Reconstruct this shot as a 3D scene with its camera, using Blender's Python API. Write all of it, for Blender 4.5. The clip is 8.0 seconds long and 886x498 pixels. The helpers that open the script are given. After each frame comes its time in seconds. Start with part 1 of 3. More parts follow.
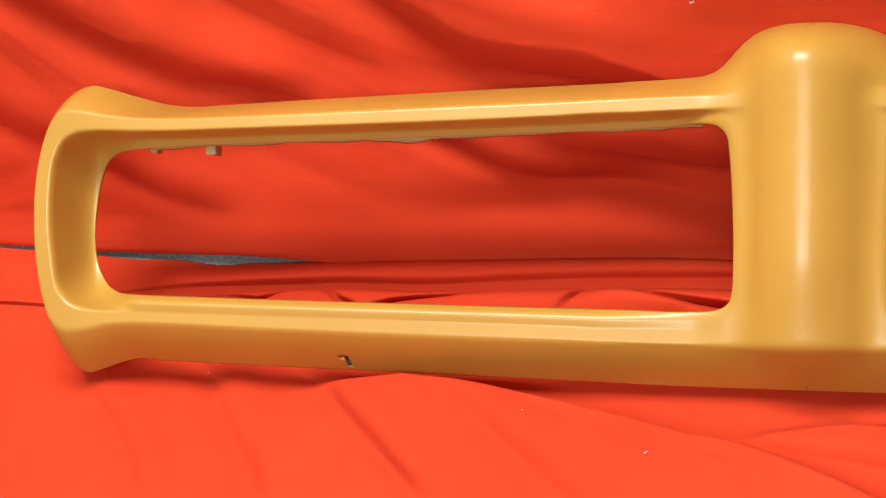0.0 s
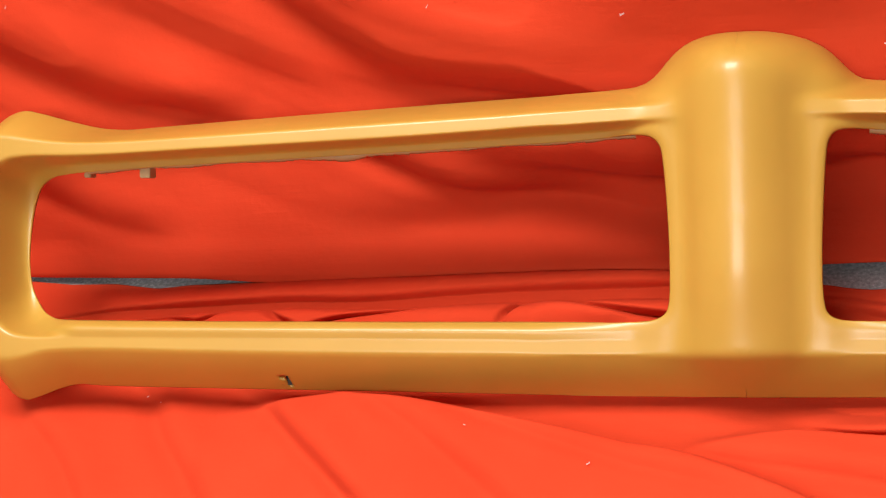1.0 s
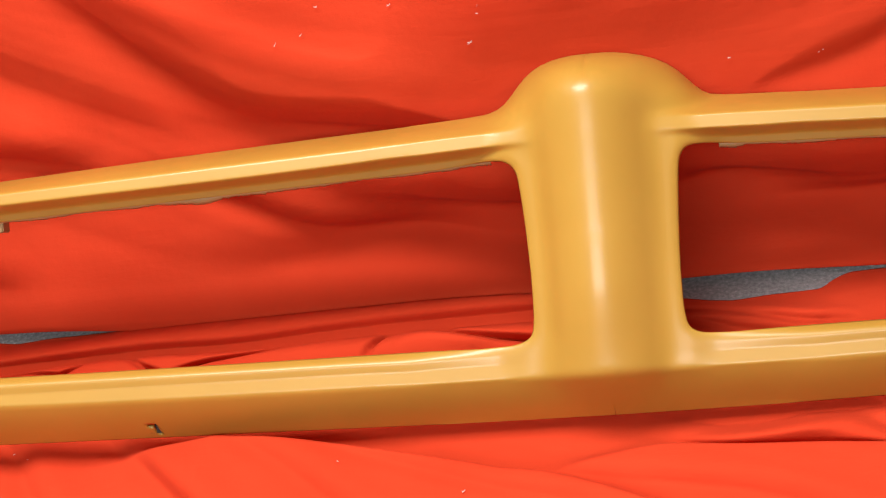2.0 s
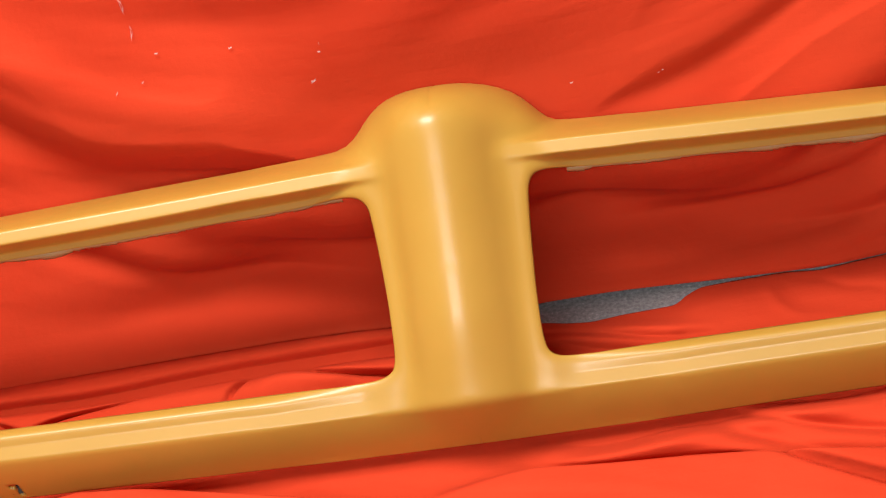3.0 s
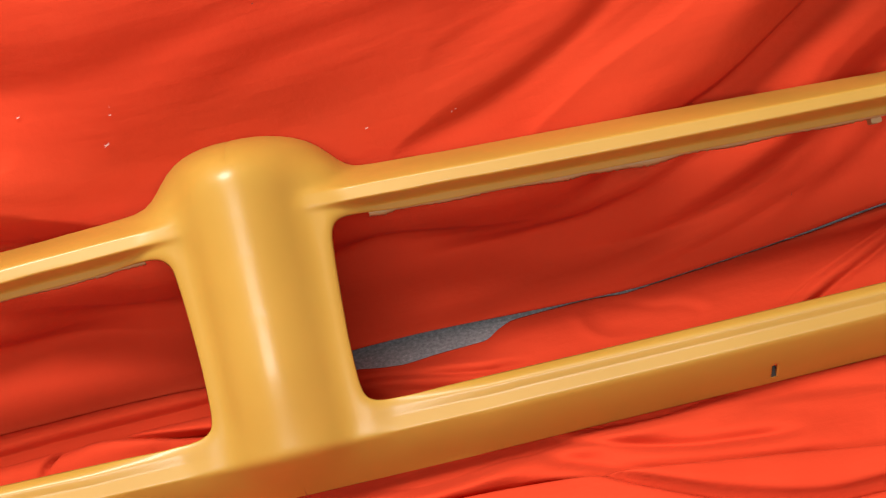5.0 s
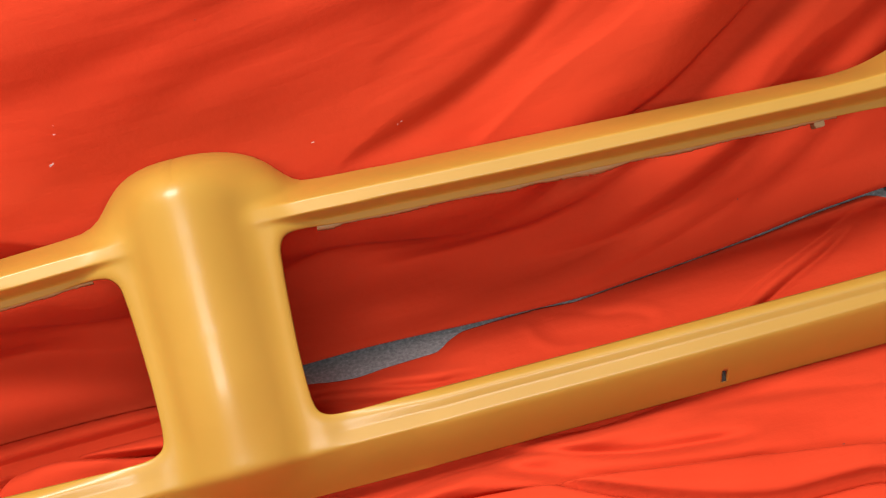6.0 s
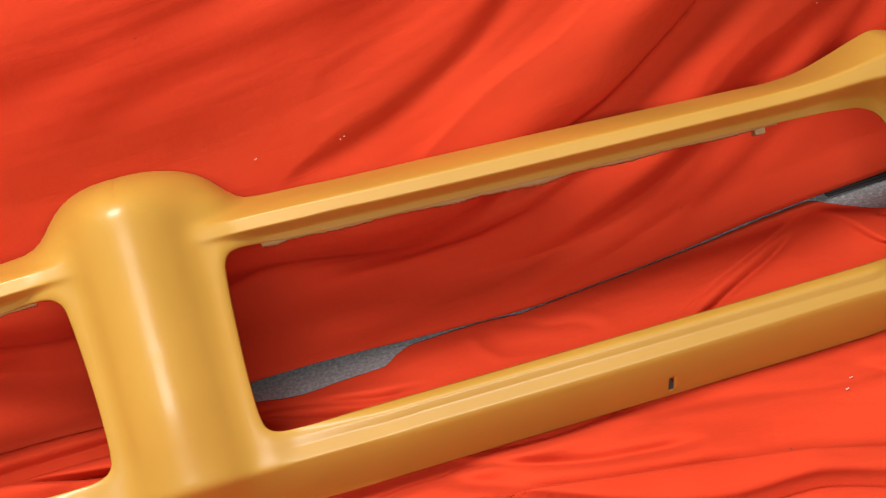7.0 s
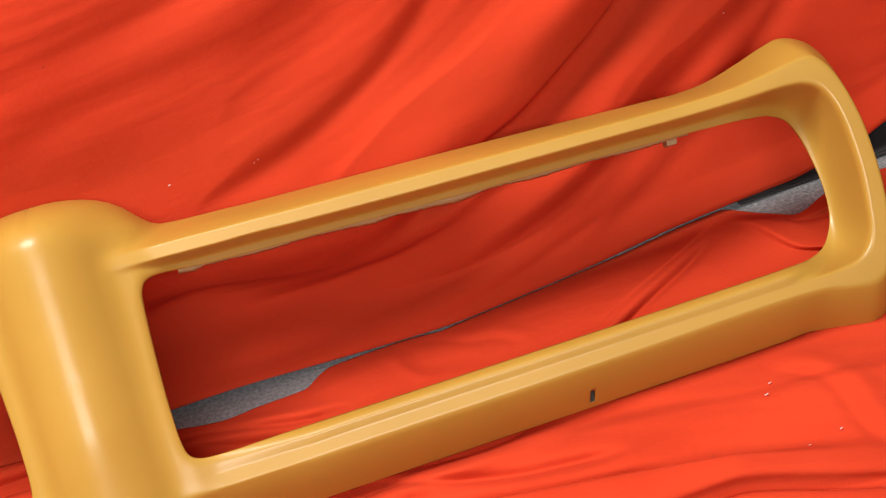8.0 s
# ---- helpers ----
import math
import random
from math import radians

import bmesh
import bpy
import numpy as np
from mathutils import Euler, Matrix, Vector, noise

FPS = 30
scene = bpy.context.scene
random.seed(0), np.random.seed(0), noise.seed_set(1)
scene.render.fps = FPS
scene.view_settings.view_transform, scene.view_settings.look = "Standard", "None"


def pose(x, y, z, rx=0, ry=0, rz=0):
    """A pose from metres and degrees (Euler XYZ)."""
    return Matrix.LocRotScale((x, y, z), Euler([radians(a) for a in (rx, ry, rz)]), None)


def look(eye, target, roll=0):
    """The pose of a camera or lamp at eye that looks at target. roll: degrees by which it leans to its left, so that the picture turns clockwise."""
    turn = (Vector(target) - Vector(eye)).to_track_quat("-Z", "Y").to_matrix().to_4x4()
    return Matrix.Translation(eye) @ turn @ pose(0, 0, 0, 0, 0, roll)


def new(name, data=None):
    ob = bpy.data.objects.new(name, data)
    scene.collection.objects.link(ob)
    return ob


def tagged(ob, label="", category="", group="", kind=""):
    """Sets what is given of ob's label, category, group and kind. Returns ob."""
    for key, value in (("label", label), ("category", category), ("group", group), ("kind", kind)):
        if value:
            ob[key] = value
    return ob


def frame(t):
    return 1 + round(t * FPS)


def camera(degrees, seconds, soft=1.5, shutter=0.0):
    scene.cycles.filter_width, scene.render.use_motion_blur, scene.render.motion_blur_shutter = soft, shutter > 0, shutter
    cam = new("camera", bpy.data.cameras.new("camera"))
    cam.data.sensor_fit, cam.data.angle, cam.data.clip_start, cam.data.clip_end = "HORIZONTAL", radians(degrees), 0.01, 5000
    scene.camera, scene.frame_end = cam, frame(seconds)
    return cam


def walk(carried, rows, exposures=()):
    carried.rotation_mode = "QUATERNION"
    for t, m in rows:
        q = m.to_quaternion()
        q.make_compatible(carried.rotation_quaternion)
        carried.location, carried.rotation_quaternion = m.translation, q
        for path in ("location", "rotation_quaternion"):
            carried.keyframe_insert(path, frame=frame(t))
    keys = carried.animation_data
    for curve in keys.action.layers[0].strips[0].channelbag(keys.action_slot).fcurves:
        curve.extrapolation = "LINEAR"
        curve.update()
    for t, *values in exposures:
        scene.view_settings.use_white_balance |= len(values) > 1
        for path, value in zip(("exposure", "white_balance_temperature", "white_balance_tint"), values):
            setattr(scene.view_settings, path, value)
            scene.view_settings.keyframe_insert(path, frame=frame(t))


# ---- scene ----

# ---- camera: it stays on one spot and pans about the vertical ----
cam = camera(27.67, 8.0, soft=1.1)
EYE = (0.143, -1.203, 1.110)
TURNS = [
    (0.0, 52.829, 10.980, 12.225), (0.5, 52.833, 11.044, 11.244), (1.0, 52.862, 10.973, 9.685),
    (1.5, 52.835, 10.970, 7.071), (2.0, 52.823, 11.075, 3.982), (3.5, 52.860, 10.998, -4.176),
    (4.0, 52.882, 10.988, -6.019), (4.5, 52.847, 11.011, -8.067), (6.0, 52.805, 11.045, -11.814),
    (6.5, 52.803, 11.037, -12.688), (7.0, 52.830, 10.943, -13.961), (7.5, 52.826, 10.856, -15.807),
    (8.0, 52.808, 10.861, -17.257),
]
walk(cam, [(t, pose(*EYE, rx, ry, rz)) for t, rx, ry, rz in TURNS])

# ---- light ----
scene.view_settings.exposure = 0.04
world = bpy.data.worlds.new("world")
scene.world = world
world.use_nodes = True
sky = world.node_tree.nodes.new("ShaderNodeTexSky")
sky.sky_type = "NISHITA"
sky.sun_disc = False
sky.sun_elevation = radians(40)
sky.sun_rotation = radians(160)
world.node_tree.links.new(sky.outputs["Color"], world.node_tree.nodes["Background"].inputs["Color"])
world.node_tree.nodes["Background"].inputs["Strength"].default_value = 0.1


def area_lamp(name, place, target, sx, sy, watts, colour):
    data = bpy.data.lights.new(name, "AREA")
    data.shape, data.size, data.size_y, data.energy, data.color = "RECTANGLE", sx, sy, watts, colour
    ob = new(name, data)
    ob.matrix_world = look(place, target)
    return ob


# unseen overhead source, set by the shadows below the bars
area_lamp("overhead_light", (-0.52, -0.34, 2.545), (-0.5199, -0.34, 0.0), 1.40, 0.80, 110, (1.0, 0.985, 0.955))
# unseen source behind the camera, set by the highlights; no window is known there
area_lamp("unseen_front_light", (-0.12, -2.745, 2.05), (0.0, 0.0, 0.15), 2.20, 0.50, 78, (0.98, 0.985, 1.0))

# ---- sizes ----
FLOOR_Z = -0.034        # the floor, 34 mm under the lowest ridge of the leaning part
LEAN, TILT = 38.0, -1.858


def clear(name):
    m = bpy.data.materials.new(name)
    m.use_nodes = True
    return m, m.node_tree.nodes, m.node_tree.links, m.node_tree.nodes["Principled BSDF"]


def ramp(nodes, *stops):
    r = nodes.new("ShaderNodeValToRGB")
    while len(r.color_ramp.elements) < len(stops):
        r.color_ramp.elements.new(0.5)
    for e, (pos, col) in zip(r.color_ramp.elements, stops):
        e.position, e.color = pos, (*col, 1.0)
    return r


def noise_tex(nodes, links, scale, detail=4.0, rough=0.5, stretch=None):
    n = nodes.new("ShaderNodeTexNoise")
    n.inputs["Scale"].default_value, n.inputs["Detail"].default_value, n.inputs["Roughness"].default_value = scale, detail, rough
    co = nodes.new("ShaderNodeTexCoord")
    if stretch:
        mp = nodes.new("ShaderNodeMapping")
        mp.inputs["Scale"].default_value = stretch
        links.new(co.outputs["Object"], mp.inputs["Vector"])
        links.new(mp.outputs["Vector"], n.inputs["Vector"])
    else:
        links.new(co.outputs["Object"], n.inputs["Vector"])
    return n


def bump(nodes, links, height, normal_in, strength, distance):
    b = nodes.new("ShaderNodeBump")
    b.inputs["Strength"].default_value, b.inputs["Distance"].default_value = strength, distance
    links.new(height, b.inputs["Height"])
    if normal_in is not None:
        links.new(normal_in, b.inputs["Normal"])
    return b


def mat_cloth(name, light, dark):
    m, nodes, links, bsdf = clear(name)
    big = noise_tex(nodes, links, 5.0, 5.0, 0.55)
    r = ramp(nodes, (0.3, dark), (0.7, light))
    links.new(big.outputs["Fac"], r.inputs["Fac"])
    links.new(r.outputs["Color"], bsdf.inputs["Base Color"])
    bsdf.inputs["Roughness"].default_value = 0.9
    bsdf.inputs["Specular IOR Level"].default_value = 0.08
    bsdf.inputs["Sheen Weight"].default_value = 0.03
    bsdf.inputs["Sheen Tint"].default_value = (1.0, 0.25, 0.15, 1.0)
    weave = noise_tex(nodes, links, 900.0, 2.0, 0.5)
    soft = noise_tex(nodes, links, 22.0, 4.0, 0.6)
    b1 = bump(nodes, links, weave.outputs["Fac"], None, 0.15, 0.0006)
    streak = noise_tex(nodes, links, 6.0, 5.0, 0.6, (1.5, 14.0, 14.0))
    b3 = bump(nodes, links, streak.outputs["Fac"], b1.outputs["Normal"], 0.14, 0.004)
    b2 = bump(nodes, links, soft.outputs["Fac"], b3.outputs["Normal"], 0.22, 0.006)
    links.new(b2.outputs["Normal"], bsdf.inputs["Normal"])
    return m


def mat_plastic():
    m, nodes, links, bsdf = clear("ochre_plastic")
    big = noise_tex(nodes, links, 9.0, 4.0, 0.5)
    r = ramp(nodes, (0.3, (0.388, 0.212, 0.029)), (0.7, (0.425, 0.235, 0.035)))
    links.new(big.outputs["Fac"], r.inputs["Fac"])
    links.new(r.outputs["Color"], bsdf.inputs["Base Color"])
    bsdf.inputs["Specular IOR Level"].default_value = 0.36
    bsdf.inputs["Coat Weight"].default_value = 0.46
    bsdf.inputs["Coat Roughness"].default_value = 0.26
    ro = nodes.new("ShaderNodeMapRange")
    ro.inputs["To Min"].default_value, ro.inputs["To Max"].default_value = 0.44, 0.50
    fine = noise_tex(nodes, links, 60.0, 5.0, 0.6)
    links.new(fine.outputs["Fac"], ro.inputs["Value"])
    links.new(ro.outputs["Result"], bsdf.inputs["Roughness"])
    wave = noise_tex(nodes, links, 25.0, 3.0, 0.5)
    slow = noise_tex(nodes, links, 7.0, 3.0, 0.5)
    b0 = bump(nodes, links, slow.outputs["Fac"], None, 0.12, 0.004)
    b1 = bump(nodes, links, wave.outputs["Fac"], b0.outputs["Normal"], 0.18, 0.002)
    links.new(b1.outputs["Normal"], bsdf.inputs["Normal"])
    return m


def mat_concrete():
    m, nodes, links, bsdf = clear("concrete")
    big = noise_tex(nodes, links, 7.0, 6.0, 0.6)
    fine = noise_tex(nodes, links, 260.0, 3.0, 0.6)
    mix = nodes.new("ShaderNodeMath")
    mix.operation = "MULTIPLY_ADD"
    mix.inputs[1].default_value = 0.7
    links.new(fine.outputs["Fac"], mix.inputs[0])
    sc = nodes.new("ShaderNodeMath")
    sc.operation = "MULTIPLY"
    sc.inputs[1].default_value = 0.3
    links.new(big.outputs["Fac"], sc.inputs[0])
    links.new(sc.outputs[0], mix.inputs[2])
    r = ramp(nodes, (0.3, (0.12, 0.12, 0.125)), (0.55, (0.26, 0.255, 0.25)), (0.75, (0.5, 0.49, 0.47)))
    links.new(mix.outputs[0], r.inputs["Fac"])
    links.new(r.outputs["Color"], bsdf.inputs["Base Color"])
    bsdf.inputs["Roughness"].default_value = 0.8
    b1 = bump(nodes, links, fine.outputs["Fac"], None, 0.4, 0.001)
    links.new(b1.outputs["Normal"], bsdf.inputs["Normal"])
    return m


def mat_plain(name, colour, rough=0.85):
    m, nodes, links, bsdf = clear(name)
    n = noise_tex(nodes, links, 3.0, 5.0, 0.6)
    r = ramp(nodes, (0.3, tuple(c * 0.9 for c in colour)), (0.7, colour))
    links.new(n.outputs["Fac"], r.inputs["Fac"])
    links.new(r.outputs["Color"], bsdf.inputs["Base Color"])
    bsdf.inputs["Roughness"].default_value = rough
    return m


RED = mat_cloth("red_cotton", (0.535, 0.045, 0.0150), (0.480, 0.036, 0.0115))
OCHRE = mat_plastic()
CONCRETE = mat_concrete()
PAINT = mat_plain("wall_paint", (0.17, 0.17, 0.166))


def part(name, bm, material, parent, label=""):
    me = bpy.data.meshes.new(name)
    bm.to_mesh(me)
    bm.free()
    me.materials.append(material)
    ob = new(name, me)
    ob.parent = parent
    if label:
        ob["label"] = label
    return ob


def box_bm(x0, x1, y0, y1, z0, z1, bevel=0.0):
    bm = bmesh.new()
    bmesh.ops.create_cube(bm, size=1.0)
    for v in bm.verts:
        v.co = Vector(((x0 + x1) / 2 + v.co.x * (x1 - x0), (y0 + y1) / 2 + v.co.y * (y1 - y0), (z0 + z1) / 2 + v.co.z * (z1 - z0)))
    if bevel:
        bmesh.ops.bevel(bm, geom=list(bm.edges), offset=bevel, segments=2, affect="EDGES")
    return bm


def structure(name, bm, material, label, category):
    ob = part(name, bm, material, None)
    return tagged(ob, label, category, kind="structure")


# ---- the room ----
WALL_Y = 0.42
structure("floor", box_bm(-3.2, 3.2, -2.75, WALL_Y, FLOOR_Z - 0.12, FLOOR_Z), CONCRETE, "bare grey speckled concrete floor", "floor")
structure("wall_north", box_bm(-3.2, 3.2, WALL_Y, WALL_Y + 0.12, FLOOR_Z, 2.6), PAINT, "plain painted wall behind the hanging sheet", "wall")
structure("wall_west", box_bm(-3.32, -3.2, -2.75, WALL_Y + 0.12, FLOOR_Z, 2.6), PAINT, "plain painted side wall", "wall")
structure("wall_east", box_bm(3.2, 3.32, -2.75, WALL_Y + 0.12, FLOOR_Z, 2.6), PAINT, "plain painted side wall", "wall")
LAMP_OPENING = (-1.24, 1.00, 1.79, 2.31)      # opening added behind the camera for the unseen front light: x and z
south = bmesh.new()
for x0, x1, z0, z1 in ((-3.2, LAMP_OPENING[0], FLOOR_Z, 2.6), (LAMP_OPENING[1], 3.2, FLOOR_Z, 2.6), (LAMP_OPENING[0], LAMP_OPENING[1], FLOOR_Z, LAMP_OPENING[2]), (LAMP_OPENING[0], LAMP_OPENING[1], LAMP_OPENING[3], 2.6)):
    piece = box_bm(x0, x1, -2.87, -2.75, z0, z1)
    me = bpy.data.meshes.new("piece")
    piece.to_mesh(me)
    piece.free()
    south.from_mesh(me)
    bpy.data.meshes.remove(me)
structure("wall_south", south, PAINT, "plain painted wall with a long high opening added for the front light", "wall")
structure("ceiling", box_bm(-3.32, 3.32, -2.87, WALL_Y + 0.12, 2.6, 2.72), PAINT, "plain white ceiling", "ceiling")
BROWN = mat_plain("brown_wood", (0.16, 0.09, 0.045), 0.6)
structure("baseboard", box_bm(-3.2, 3.2, WALL_Y - 0.018, WALL_Y - 0.001, FLOOR_Z, FLOOR_Z + 0.12, 0.003), BROWN, "dark brown wooden baseboard along the wall", "baseboard")


def added_lamp_tray(x, y, sx, sy):
    """A shallow tray added under the ceiling to hold the unseen overhead light."""
    top = new("added_lamp_tray")
    top.matrix_world = pose(x, y, 2.6)
    part("housing", box_bm(-sx / 2 - 0.03, sx / 2 + 0.03, -sy / 2 - 0.03, sy / 2 + 0.03, -0.05, -0.001, 0.004), PAINT, top)
    for a, b, c, d in ((-1, 1, -1, -1), (-1, 1, 1, 1), (-1, -1, -1, 1), (1, 1, -1, 1)):
        x0, x1, y0, y1 = a * sx / 2, b * sx / 2, c * sy / 2, d * sy / 2
        wide = 0.012
        part("frame_bar", box_bm(x0 - wide, x1 + wide, y0 - wide, y1 + wide, -0.062, -0.051, 0.002), PAINT, top)
    return tagged(top, "flat rectangular lamp tray added under the ceiling round the unseen overhead light", "lamp")


added_lamp_tray(-0.52, -0.34, 1.44, 0.84)


# ---- cloth folds ----
def through_points(pts, n=40):
    """A smooth line through the points."""
    p = np.array(pts, float)
    if len(p) < 3:
        return p[0] + np.linspace(0, 1, n)[:, None] * (p[-1] - p[0])
    s = np.concatenate([[0], np.cumsum(np.linalg.norm(np.diff(p, axis=0), axis=1))])
    slope = np.gradient(p, s, axis=0)
    k = np.linspace(0, s[-1], n)
    i = np.clip(np.searchsorted(s, k, "right") - 1, 0, len(p) - 2)
    h = (s[i + 1] - s[i])[:, None]
    t = ((k - s[i])[:, None]) / h
    return ((1 + 2 * t) * (1 - t) ** 2 * p[i] + t * (1 - t) ** 2 * h * slope[i] + t * t * (3 - 2 * t) * p[i + 1] + t * t * (t - 1) * h * slope[i + 1])


def beside(A, B, c, reach):
    """Which points of the field lie near the line c, how far above (+) or below (-) it, and how far along it (0 to 1)."""
    near = (A > c[:, 0].min() - reach) & (A < c[:, 0].max() + reach) & (B > c[:, 1].min() - reach) & (B < c[:, 1].max() + reach)
    a, b = A[near], B[near]
    best, side, pos = np.full(a.shape, 1e9), np.zeros(a.shape), np.zeros(a.shape)
    for i in range(len(c) - 1):
        d = c[i + 1] - c[i]
        k = np.clip(((a - c[i, 0]) * d[0] + (b - c[i, 1]) * d[1]) / max(d @ d, 1e-12), 0, 1)
        ex, ey = a - c[i, 0] - k * d[0], b - c[i, 1] - k * d[1]
        q = ex * ex + ey * ey
        m = q < best
        best = np.where(m, q, best)
        side = np.where(m, np.where(d[0] * ey - d[1] * ex < 0, -1.0, 1.0), side)
        pos = np.where(m, (i + k) / (len(c) - 1), pos)
    return near, np.sqrt(best) * side, pos


def tapered(pos, sharp=1.8):
    return np.clip(np.sin(np.pi * np.clip(pos, 0.0, 1.0)) * sharp, 0, 1)


def fold(A, B, H, pts, width, height):
    """A fold along a line drawn from left to right: the cloth swells above the line and falls away below it."""
    near, s, pos = beside(A, B, through_points(pts), 5 * width)
    w = np.where(s > 0, width * 1.7, width)
    top = np.where(s > 0, 1.0, 0.75)
    H[near] += height * top * 2.33 * (s / w) * np.exp(-(s / w) ** 2) * tapered(pos)


def ridge(A, B, H, pts, above, below, height, sharp=1.8):
    """A rounded ridge along a line, with its own width above and below it."""
    near, s, pos = beside(A, B, through_points(pts), 3 * max(above, below))
    H[near] += height * np.exp(-(s / np.where(s > 0, above, below)) ** 2) * tapered(pos, sharp)


def pleat(A, B, L, pts, lip, run, height, sharp=2.5):
    """An overlap: behind the line the cloth rises at once to a lip, and sinks away over the run behind it."""
    near, s, pos = beside(A, B, through_points(pts), 3 * run)
    b = np.clip(s, 0, None)
    L[near] += height * (1 - np.exp(-(b / lip) ** 2)) * np.exp(-(b / run) ** 2) * tapered(pos, sharp)


def groove(A, B, H, pts, narrow, wide, depth, sharp=2.5):
    """A deep crack between two folds, from narrow at its left end to wide at its right."""
    near, s, pos = beside(A, B, through_points(pts), 4 * max(narrow, wide))
    H[near] -= depth * np.exp(-(np.abs(s) / (narrow + (wide - narrow) * pos)) ** 1.7) * tapered(pos, sharp)


def streaks(q, x, low, high, count, height, seed):
    """Many fine long wrinkles, across which q runs and along which x runs."""
    rng = np.random.RandomState(seed)
    H = np.zeros(q.shape)
    for _ in range(count):
        f = np.exp(rng.uniform(np.log(low), np.log(high)))
        ph, a, b = rng.uniform(0, 6.28, 3)
        wob = 1.6 * np.sin(x * rng.uniform(2, 6) + a) + 0.9 * np.sin(x * rng.uniform(6, 14) + b)
        gate = np.clip(0.5 + 0.9 * np.sin(x * rng.uniform(3, 9) + q * rng.uniform(4, 12) + b), 0, 1)
        v = np.sin(2 * np.pi * f * q + ph + wob)
        H += (low / f) ** 1.05 * gate * (v - 0.35 * np.abs(v))
    return H * height / np.sqrt(count)


def swell(A, B, H, a, b, ra, rb, turn, height):
    """Adds a broad soft bulge."""
    c, d = np.cos(radians(turn)), np.sin(radians(turn))
    x, y = (A - a) * c + (B - b) * d, -(A - a) * d + (B - b) * c
    H += height * np.exp(-(x / ra) ** 2 - (y / rb) ** 2)


def ripples(A, B, scale, height, seed):
    """Fine uneven waviness of hand-laid cotton."""
    rng = np.random.RandomState(seed)
    H = np.zeros(A.shape)
    for _ in range(14):
        a, f, ph = rng.uniform(0, 2 * np.pi), rng.uniform(0.5, 2.0) * scale, rng.uniform(0, 6.28)
        H += np.sin((A * np.cos(a) + B * np.sin(a)) * f + ph + 1.3 * np.sin(A * f * 0.37 + B * f * 0.29 + ph)) / 14
    return H * height


def sheet(name, P, material, thick=0.0012):
    """A cloth from a grid of points P[i, j]."""
    n, m = P.shape[:2]
    idx = np.arange(n * m).reshape(n, m)
    faces = np.stack([idx[:-1, :-1], idx[1:, :-1], idx[1:, 1:], idx[:-1, 1:]], -1).reshape(-1, 4)
    me = bpy.data.meshes.new(name)
    me.from_pydata(P.reshape(-1, 3).tolist(), [], faces.tolist())
    me.polygons.foreach_set("use_smooth", [True] * len(me.polygons))
    me.materials.append(material)
    ob = new(name, me)
    so = ob.modifiers.new("thickness", "SOLIDIFY")
    so.thickness = thick
    return ob


# ---- hanging sheet ----
HEM = np.array([(-1.3, .30), (-.94, .276), (-.796, .254), (-.673, .242), (-.55, .232), (-.3, .222), (.07, .206), (.36, .199), (.52, .214),
                (.60, .225), (.675, .230), (.777, .234), (1.2, .24)])


def soft_interp(x, table, r=0.02):
    """Values of a table at x, with its corners rounded."""
    return sum(np.interp(x + k * r, table[:, 0], table[:, 1]) for k in (-1, -0.5, 0, 0.5, 1)) / 5


